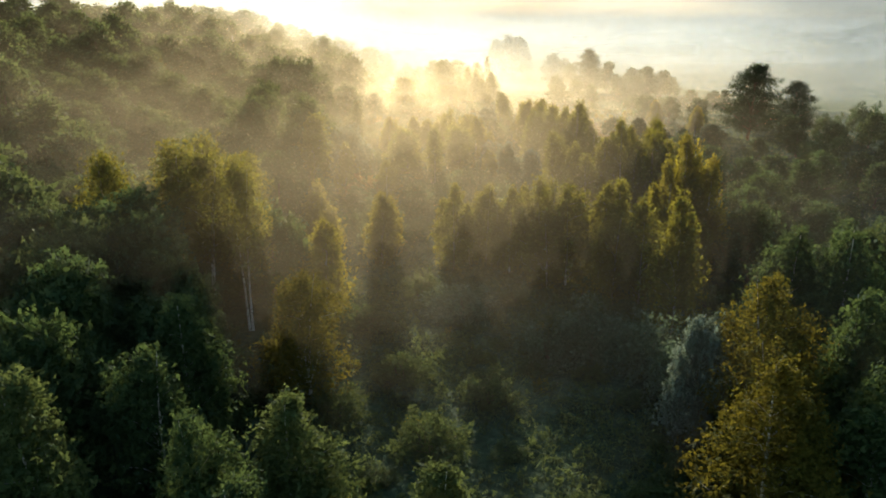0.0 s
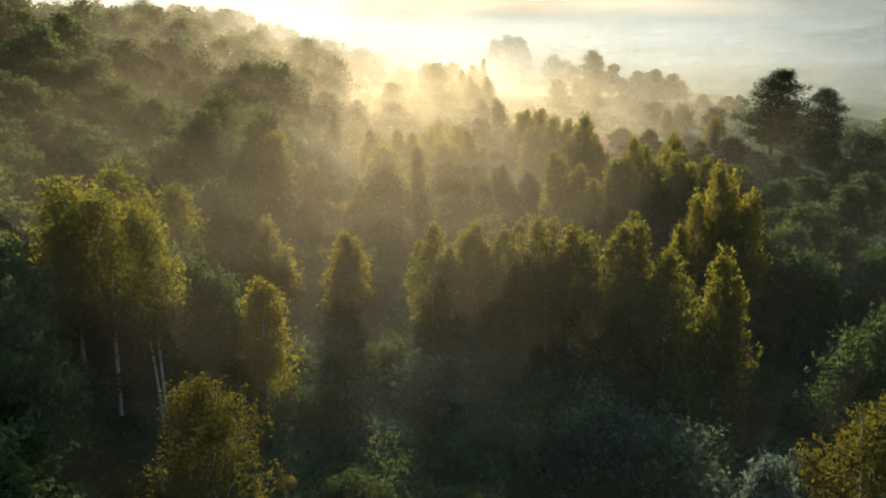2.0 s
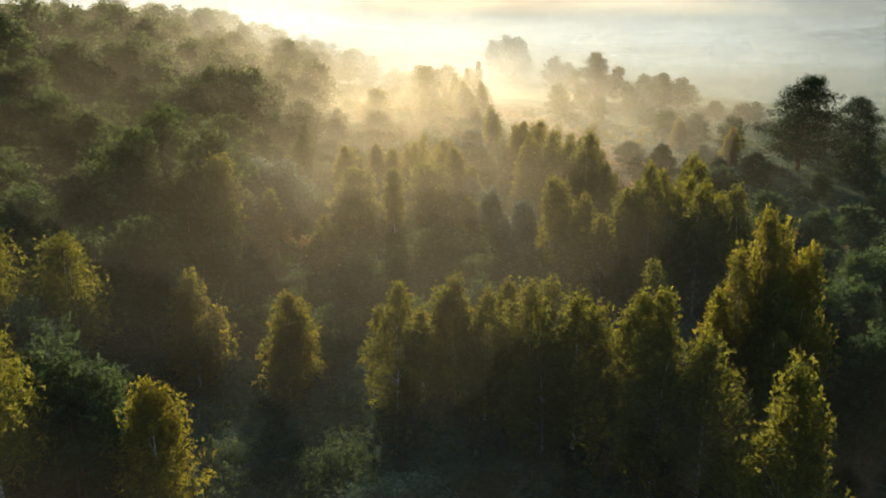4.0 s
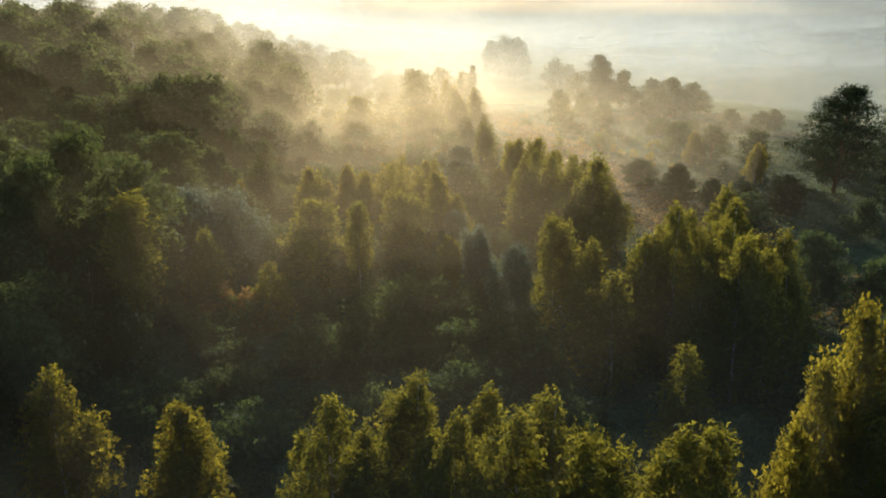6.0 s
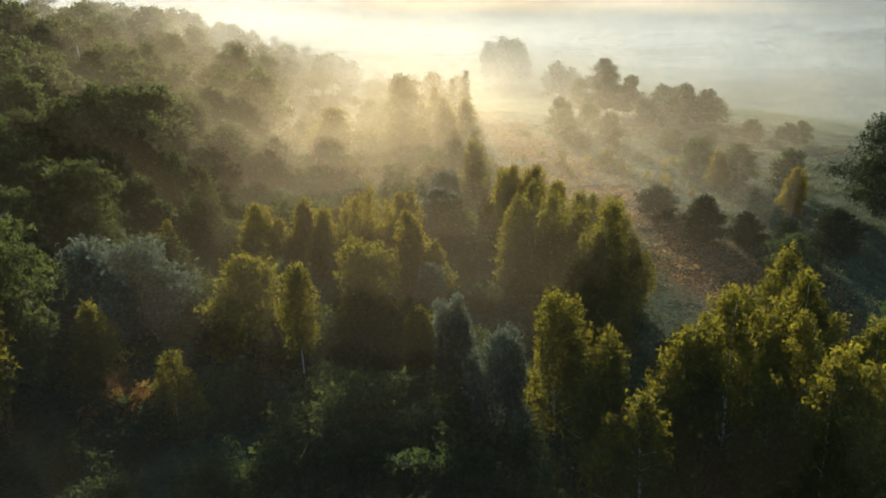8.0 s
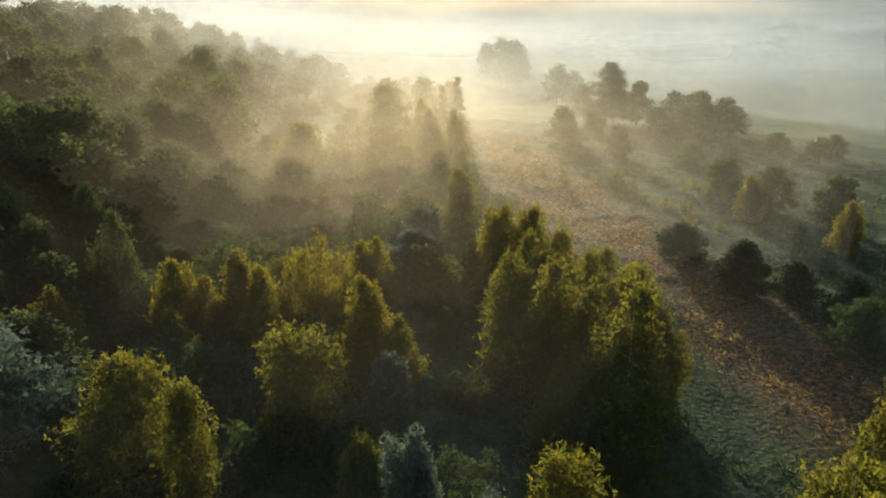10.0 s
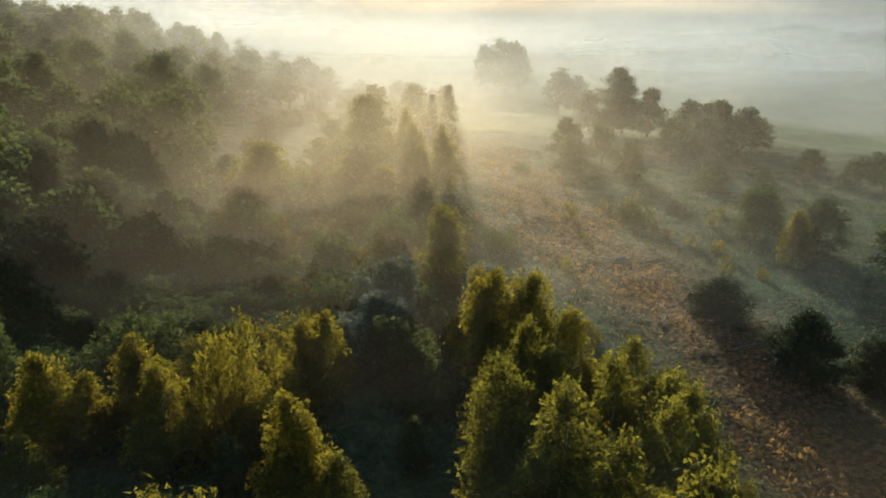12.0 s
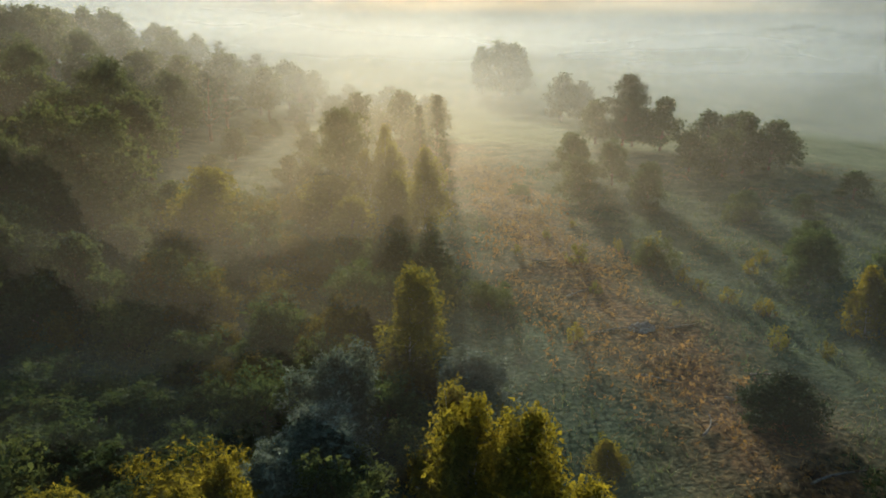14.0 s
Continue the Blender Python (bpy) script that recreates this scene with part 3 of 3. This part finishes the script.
grow(HERB, [(35.7, 158.2, 3.0), (36.2, 150, 3.3), (22.9, 151.1, 3.0), (25.7, 168, 3.4), (32.4, 168, 4.2), (37.8, 155.8, 3), (34.2, 160.5, 2.9), (37.5, 156.5, 2.8), (33.6, 163, 3.0), (20.5, 170, 2.8), (24, 176, 2.6), (30, 172, 2.7), (38.9, 148.7, 2.7), (22.3, 137, 2.9),
            (27, 180, 2.4), (31.5, 157, 2.5), (26, 160.5, 2.7), (40, 165, 3.2), (42, 168, 3)], "weeds in the meadow", seed=0)

# ---- the woods ----
fill = np.random.RandomState(9)


def clear(x, y, gap):
    return all((x - a) ** 2 + (y - b) ** 2 > gap * gap for a, b in placed)


def scatter(models, group, count, xs, ys, tops, gap, inside, wide=1.0, seed=0):
    spots, tries = [], 0
    while len(spots) < count and tries < count * 30:
        tries += 1
        x, y = fill.uniform(*xs), fill.uniform(*ys)
        if inside(x, y) and clear(x, y, gap):
            spots.append((x, y, height(x, y) + fill.uniform(*tops)))
            placed.append((x, y))
    del placed[len(placed) - len(spots):]
    grow(models, spots, group, wide=wide, seed=seed)


scatter(BROAD, "wood on the hillside", 60, (-50, -20), (30, 135), (8.5, 12), 4.2, lambda x, y: x > -0.5 * y - 6, wide=1.1, seed=1)
scatter(BROAD_FAR, "wood on the hillside", 125, (-75, -20), (14, 205), (9.5, 13.5), 4.0, lambda x, y: x > -0.56 * y - 14 and (x < -22 or y > 150), wide=1.12, seed=2)
scatter(BROAD_FAR + PINE_FAR, "wood on the hillside", 110, (-125, -20), (198, 320), (9.5, 14), 4.6, lambda x, y: True, wide=1.2, seed=3)
scatter(DUSK_FAR + BROAD_FAR[:2], "wood ahead", 46, (-24, 9), (164, 330), (3.2, 7.2), 4.6, lambda x, y: True, seed=3)
scatter(DUSK_FAR + SHRUB[:1], "round trees of the damp meadow", 46, (28, 110), (60, 150), (4, 6.5), 5.5, lambda x, y: x > 46 + 0.02 * y and x < 0.62 * y + 14 or (y < 104 and x < 0.62 * y + 6), seed=4)
scatter(DUSK_FAR + BROAD_FAR + GREEN + BIRCH[:2], "wood on the western slope", 52, (-46, -13), (74, 168), (6, 9.5), 4.4, lambda x, y: x > -0.5 * y - 4 and not (x > -17 and 130 < y < 152), seed=7)
scatter(SHRUB + PALE + GREEN[:1] + PALE, "undergrowth", 85, (-18, 18), (76, 170), (1.6, 4.2), 2.9, lambda x, y: x < 13 and not (-14 < x < 2 and 132 < y < 152), seed=5)
scatter(SHRUB + PALE + HERB + PALE, "low bushes of the clearing", 26, (-6, 15), (30, 66), (0.4, 1.0), 2.2, lambda x, y: True, wide=1.2, seed=12)
scatter(SHRUB + PALE + SHRUB, "low bushes of the clearing", 34, (-20, 4), (126, 152), (0.9, 2.4), 2.4, lambda x, y: not (-10 < x < -2 and 143 < y < 151), wide=1.25, seed=13)
scatter(SHRUB + PALE + PALE, "undergrowth", 30, (-16, 30), (28, 66), (0.8, 2.2), 2.8, lambda x, y: not (-5 < x < 12 and y < 60) or y < 34, seed=6)
scatter(OLIVE + PALE + DUSK[:1], "olive bushes of the clearing", 26, (-24, 2), (150, 182), (2.2, 4.6), 2.7, lambda x, y: True, wide=1.1, seed=21)
scatter(OLIVE + PALE, "leafy bushes", 8, (-21, -11), (126, 146), (2.0, 3.6), 2.2, lambda x, y: True, wide=1.2, seed=22)
for m in models_made:
    for o in (*m.children_recursive, m):
        bpy.data.objects.remove(o)


# ---- small things on the bracken strip ----
STONE, sn, sl, so = material("pale_ash")
sp = sn.new("ShaderNodeBsdfPrincipled")
sp.inputs["Roughness"].default_value = 0.95
sl.new(ramp(sn, sl, noise_node(sn, sl, 4.0, 6.0), ((0.35, (0.08, 0.078, 0.075)), (0.55, (0.28, 0.27, 0.26)), (0.7, (0.42, 0.41, 0.39)))), sp.inputs["Base Color"])
sl.new(sp.outputs[0], so.inputs["Surface"])


def ash_heap(x, y, wide):
    rng = np.random.RandomState(4)
    bm = bmesh.new()
    bmesh.ops.create_icosphere(bm, subdivisions=4, radius=1.0)
    for v in bm.verts:
        n1 = noise.noise(v.co * 2.2) * 0.35 + noise.noise(v.co * 6.0) * 0.18
        v.co = Vector((v.co.x * wide * (1 + n1), v.co.y * wide * 0.7 * (1 + n1), max(-0.05, v.co.z) * 0.38 * (1 + 2 * n1)))
    root = new("ash_heap")
    tagged(root, "flat heap of pale ash and charred sticks on the grass", "ash heap")
    me = bpy.data.meshes.new("ash")
    bm.to_mesh(me)
    bm.free()
    me.materials.append(STONE)
    new("ash", me).parent = root
    for k in range(9):
        a, r = rng.uniform(0, 6.28), rng.uniform(0.2, 0.9) * wide
        p0 = np.array((r * math.cos(a), r * math.sin(a) * 0.7, 0.2))
        b = rng.uniform(0, 6.28)
        p1 = p0 + np.array((math.cos(b), math.sin(b), rng.uniform(0, 0.25))) * rng.uniform(0.5, 1.2)
        mesh_object("stick", *tube([p0, (p0 + p1) / 2 + (0, 0, 0.05), p1], [0.05, 0.04, 0.02], 5), BARK_BROWN, root)
    root.matrix_world = pose(x, y, height(x, y), 0, 0, 20)


def snag(x, y, top):
    """A dead birch: a bleached bent trunk with a few broken limbs."""
    rng = np.random.RandomState(12)
    tall = top - height(x, y)
    root = new("dead_birch")
    tagged(root, "bleached dead birch trunk above the hillside wood", "tree")
    pts = [np.array((0.5 * math.sin(2.2 * u), 0.3 * u, -0.3 + (tall + 0.3) * u)) for u in np.linspace(0, 1, 9)]
    mesh_object("trunk", *tube(pts, [0.24 - 0.018 * i for i in range(9)], 7), BARK_WHITE, root, smooth=True)
    for k in range(5):
        q, a = pts[4 + k % 4], rng.uniform(0, 6.28)
        tip = q + np.array((math.cos(a), math.sin(a), 0.9)) * rng.uniform(0.5, 1.1)
        mesh_object("limb", *tube([q, (q + tip) / 2 + (0, 0, 0.06), tip], [0.07, 0.05, 0.02], 5), BARK_WHITE, root)
    root.matrix_world = pose(x, y, height(x, y), 0, 0, 0)


snag(-46, 174, 18.4)
ash_heap(27.9, 153.2, 1.0)
log_rng = np.random.RandomState(8)
for x, y, turn, long in ((24.2, 152.5, 12, 3.6), (26, 146, -25, 2.6), (29.6, 153.4, 8, 3.0), (30.5, 143.5, -40, 2.4), (23.5, 160, 30, 2.8), (27.8, 138.8, 65, 2.2), (31.5, 134.5, 20, 3.2), (21.5, 168, -15, 2.5), (33, 146.2, 10, 2.0)):
    root = new("fallen_branch")
    tagged(root, "bleached fallen branch lying in bracken", "branch", "dead branches")
    pts = [np.array((long * u, 0.15 * math.sin(4 * u + x), 0.12 + 0.1 * u)) for u in np.linspace(0, 1, 6)]
    mesh_object("limb", *tube(pts, [0.075, 0.07, 0.06, 0.05, 0.035, 0.015], 6), BARK_GREY, root, smooth=True)
    for k in range(4):
        q = pts[1 + k]
        tip = q + np.array((log_rng.uniform(0.2, 0.7), log_rng.choice((-1, 1)) * log_rng.uniform(0.3, 0.8), log_rng.uniform(0, 0.4)))
        mesh_object("twig", *tube([q, (q + tip) / 2 + (0, 0, 0.04), tip], [0.04, 0.025, 0.01], 4), BARK_BROWN, root)
    root.matrix_world = pose(x, y, height(x, y), 0, 0, turn)

# ---- the far side of the valley ----
def far_ridge():
    rng = np.random.RandomState(3)
    xs = np.linspace(120, 1900, 240)
    crest = 15 * np.clip((xs - 200) / 300, 0, 1) + 4 * np.sin(xs * 0.011) + 3 * np.sin(xs * 0.043) + rng.uniform(-2.5, 2.5, 240)
    v = [(x, 830 + 12 * math.sin(x * 0.004) + d * 0.2, -8 + q * (h + 8)) for (d, q) in ((-60, 0.0), (-25, 0.75), (0, 1.0), (90, 0.4), (160, 0.0)) for x, h in zip(xs, crest)]
    f = [(r * 240 + c, r * 240 + c + 1, (r + 1) * 240 + c + 1, (r + 1) * 240 + c) for r in range(4) for c in range(239)]
    tagged(mesh_object("backdrop", v, f, LEAF_DARK), "dark wooded ridge far across the misty valley", "hills", kind="structure")


far_ridge()

# ---- low growth ----
def low_growth(name, label, count, xs, ys, inside, mat, length, width, rise, hang, seed):
    """Countless blades or leaves near the ground, as one sheet of growth."""
    rng = np.random.RandomState(seed)
    x, y = rng.uniform(*xs, count), rng.uniform(*ys, count)
    tuft = np.sin(x * 1.7 + 2 * np.sin(y * 0.9)) * np.sin(y * 1.3 + 1.5 * np.sin(x * 0.7)) + 0.6 * np.sin(x * 0.35 + 1) * np.sin(y * 0.29)
    keep = inside(x, y) & (tuft > rng.uniform(-1.2, 0.9, count))
    x, y, tuft = x[keep], y[keep], tuft[keep]
    z = ground_height(x, y) + rise * rng.uniform(0.05, 1.0, len(x)) * (0.6 + 0.4 * tuft)
    v, f = leaf_quads(rng, np.stack([x, y, z], 1), np.zeros((len(x), 3)), 1, length, width, hang)
    tagged(mesh_object(name, v.tolist(), f.tolist(), mat), label, "undergrowth", kind="stuff")


def strip(x, y, half=7.5):
    return np.abs(x - (BAND_X - BAND_SLOPE * y + 2.5 * np.sin(y * 0.07))) < half * (0.75 + 0.35 * np.sin(y * 0.19 + 1) * np.sin(y * 0.083))


low_growth("meadow_grass", "long damp grass of the clearing and meadow", 120000, (-22, 75), (18, 215), lambda x, y: ~strip(x, y) | (y < 100), GRASS, 0.6, 0.1, 0.3, -2.2, 1)
low_growth("low_herbage", "dark green nettles and herbs between the bushes", 60000, (-24, 62), (18, 175), lambda x, y: (y < 110) | (x < 14) | (x > 38), LEAF_GREEN, 0.36, 0.2, 0.75, 0.2, 2)
low_growth("clearing_herbage", "rough weeds and tussocks of the dark clearing", 36000, (-12, 26), (24, 72), lambda x, y: x > -99, LEAF_GREEN, 0.5, 0.3, 0.6, 0.1, 4)
low_growth("bracken", "dead rust-brown bracken along the old track", 60000, (8, 60), (96, 215), strip, LEAF_RUST, 0.36, 0.22, 0.5, 0.1, 3)
low_growth("dry_grass", "pale dry straw-coloured grass beside the old track", 90000, (4, 75), (96, 225), lambda x, y: strip(x, y, 13.0) | (np.sin(x * 0.23 + 1.1) * np.sin(y * 0.17) > 0.25), STRAW, 0.3, 0.05, 0.3, -1.0, 6)

# ---- mist ----
def mist_material(name, density, low, high, size, tall, sunward, pale=0.65, gap=0.25, step_up=2.2, warm=(0.97, 0.91, 0.8), thin=None):
    """Thin drifting mist: lets most light through and spreads the rest onwards, most of it close to the sun's own direction."""
    m, n, l, out = material(name)
    coord = n.new("ShaderNodeTexCoord").outputs["Object"]
    sep = n.new("ShaderNodeSeparateXYZ")
    l.new(coord, sep.inputs[0])
    mp = n.new("ShaderNodeMapping")
    mp.inputs["Scale"].default_value = (0.5, 1.0, tall)
    l.new(coord, mp.inputs["Vector"])
    f = noise_node(n, l, size, 4.0, mp.outputs[0])
    f = calc(n, l, "MULTIPLY", calc(n, l, "SUBTRACT", f, gap), step_up, True)
    fade = n.new("ShaderNodeMapRange")
    fade.interpolation_type = "SMOOTHSTEP"
    fade.inputs["From Min"].default_value, fade.inputs["From Max"].default_value = low, high
    fade.inputs["To Min"].default_value, fade.inputs["To Max"].default_value = 1.0, 0.0
    # the mist climbs with the wooded hill to the west
    climb = calc(n, l, "MULTIPLY", calc(n, l, "DIVIDE", calc(n, l, "SUBTRACT", -16.0, sep.outputs[0]), 50.0, True), 12.0)
    l.new(calc(n, l, "SUBTRACT", sep.outputs[2], climb), fade.inputs["Value"])
    a = calc(n, l, "MULTIPLY", calc(n, l, "MULTIPLY", f, fade.outputs[0]), density, True)
    if thin:  # lies deepest over the low clearing, partly to stand in for lens glare, thinner beyond it and over the eastern meadow
        a = calc(n, l, "MULTIPLY", a, calc(n, l, "DIVIDE", calc(n, l, "SUBTRACT", sep.outputs[1], thin[0]), thin[1] - thin[0], True))
        east = calc(n, l, "MULTIPLY", calc(n, l, "DIVIDE", calc(n, l, "SUBTRACT", sep.outputs[0], 14.0), 26.0, True), 0.45)
        a = calc(n, l, "MULTIPLY", a, calc(n, l, "SUBTRACT", 1.0, calc(n, l, "MULTIPLY", calc(n, l, "DIVIDE", calc(n, l, "SUBTRACT", sep.outputs[1], 58.0), 26.0, True), 0.62)))
        a = calc(n, l, "MULTIPLY", a, calc(n, l, "SUBTRACT", 1.0, east))
    clearing, even, onward = n.new("ShaderNodeBsdfTransparent"), n.new("ShaderNodeBsdfTranslucent"), n.new("ShaderNodeBsdfRefraction")
    # blue cast of sky light and shade between far layers, mixed into the colour
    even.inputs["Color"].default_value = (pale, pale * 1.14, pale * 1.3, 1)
    # the sun's golden glow is put into this tint
    onward.inputs["Color"].default_value = (*warm, 1)
    onward.inputs["IOR"].default_value, onward.inputs["Roughness"].default_value = 1.4, 1.0
    both = n.new("ShaderNodeMixShader")
    both.inputs[0].default_value = sunward
    l.new(even.outputs[0], both.inputs[1])
    l.new(onward.outputs[0], both.inputs[2])
    s = n.new("ShaderNodeMixShader")
    l.new(a, s.inputs[0])
    l.new(clearing.outputs[0], s.inputs[1])
    l.new(both.outputs[0], s.inputs[2])
    l.new(s.outputs[0], out.inputs["Surface"])
    return m


# tints carry light: warm the sun's gold glow, low pale the far dimness
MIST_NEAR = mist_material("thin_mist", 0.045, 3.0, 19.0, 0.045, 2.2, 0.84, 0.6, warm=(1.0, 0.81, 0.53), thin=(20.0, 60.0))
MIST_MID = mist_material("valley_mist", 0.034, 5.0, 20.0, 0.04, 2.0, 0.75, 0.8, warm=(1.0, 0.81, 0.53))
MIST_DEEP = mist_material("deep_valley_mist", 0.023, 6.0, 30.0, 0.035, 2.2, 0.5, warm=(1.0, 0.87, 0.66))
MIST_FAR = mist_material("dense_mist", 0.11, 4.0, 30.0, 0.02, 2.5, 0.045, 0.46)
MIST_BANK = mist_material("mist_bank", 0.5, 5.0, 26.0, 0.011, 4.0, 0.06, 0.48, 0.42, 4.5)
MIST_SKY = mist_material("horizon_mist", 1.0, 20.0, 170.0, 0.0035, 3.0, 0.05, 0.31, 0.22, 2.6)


def mist_veil(y, x0, x1, top, mat, seed):
    """One drift of mist: a long wavy veil that hangs over the ground."""
    rng = np.random.RandomState(seed)
    p = rng.uniform(0, 6.28, 4)
    xs, zs = np.linspace(x0, x1, 70), np.linspace(-7, top, 6)
    v = [(x, y + 2.6 * math.sin(x * 0.11 + p[0]) + 1.7 * math.sin(x * 0.27 + p[1]) + 0.12 * z * math.sin(x * 0.06 + p[2]), z + max(0.0, min(12.0, (-16 - x) * 0.24)) * (z + 7) / (top + 7)) for z in zs for x in xs]
    f = [(r * 70 + c, r * 70 + c + 1, (r + 1) * 70 + c + 1, (r + 1) * 70 + c) for r in range(5) for c in range(69)]
    ob = mesh_object("mist_veil", v, f, mat, smooth=True)
    tagged(ob, "thin pale morning mist drifting over the meadow", "mist", kind="structure")


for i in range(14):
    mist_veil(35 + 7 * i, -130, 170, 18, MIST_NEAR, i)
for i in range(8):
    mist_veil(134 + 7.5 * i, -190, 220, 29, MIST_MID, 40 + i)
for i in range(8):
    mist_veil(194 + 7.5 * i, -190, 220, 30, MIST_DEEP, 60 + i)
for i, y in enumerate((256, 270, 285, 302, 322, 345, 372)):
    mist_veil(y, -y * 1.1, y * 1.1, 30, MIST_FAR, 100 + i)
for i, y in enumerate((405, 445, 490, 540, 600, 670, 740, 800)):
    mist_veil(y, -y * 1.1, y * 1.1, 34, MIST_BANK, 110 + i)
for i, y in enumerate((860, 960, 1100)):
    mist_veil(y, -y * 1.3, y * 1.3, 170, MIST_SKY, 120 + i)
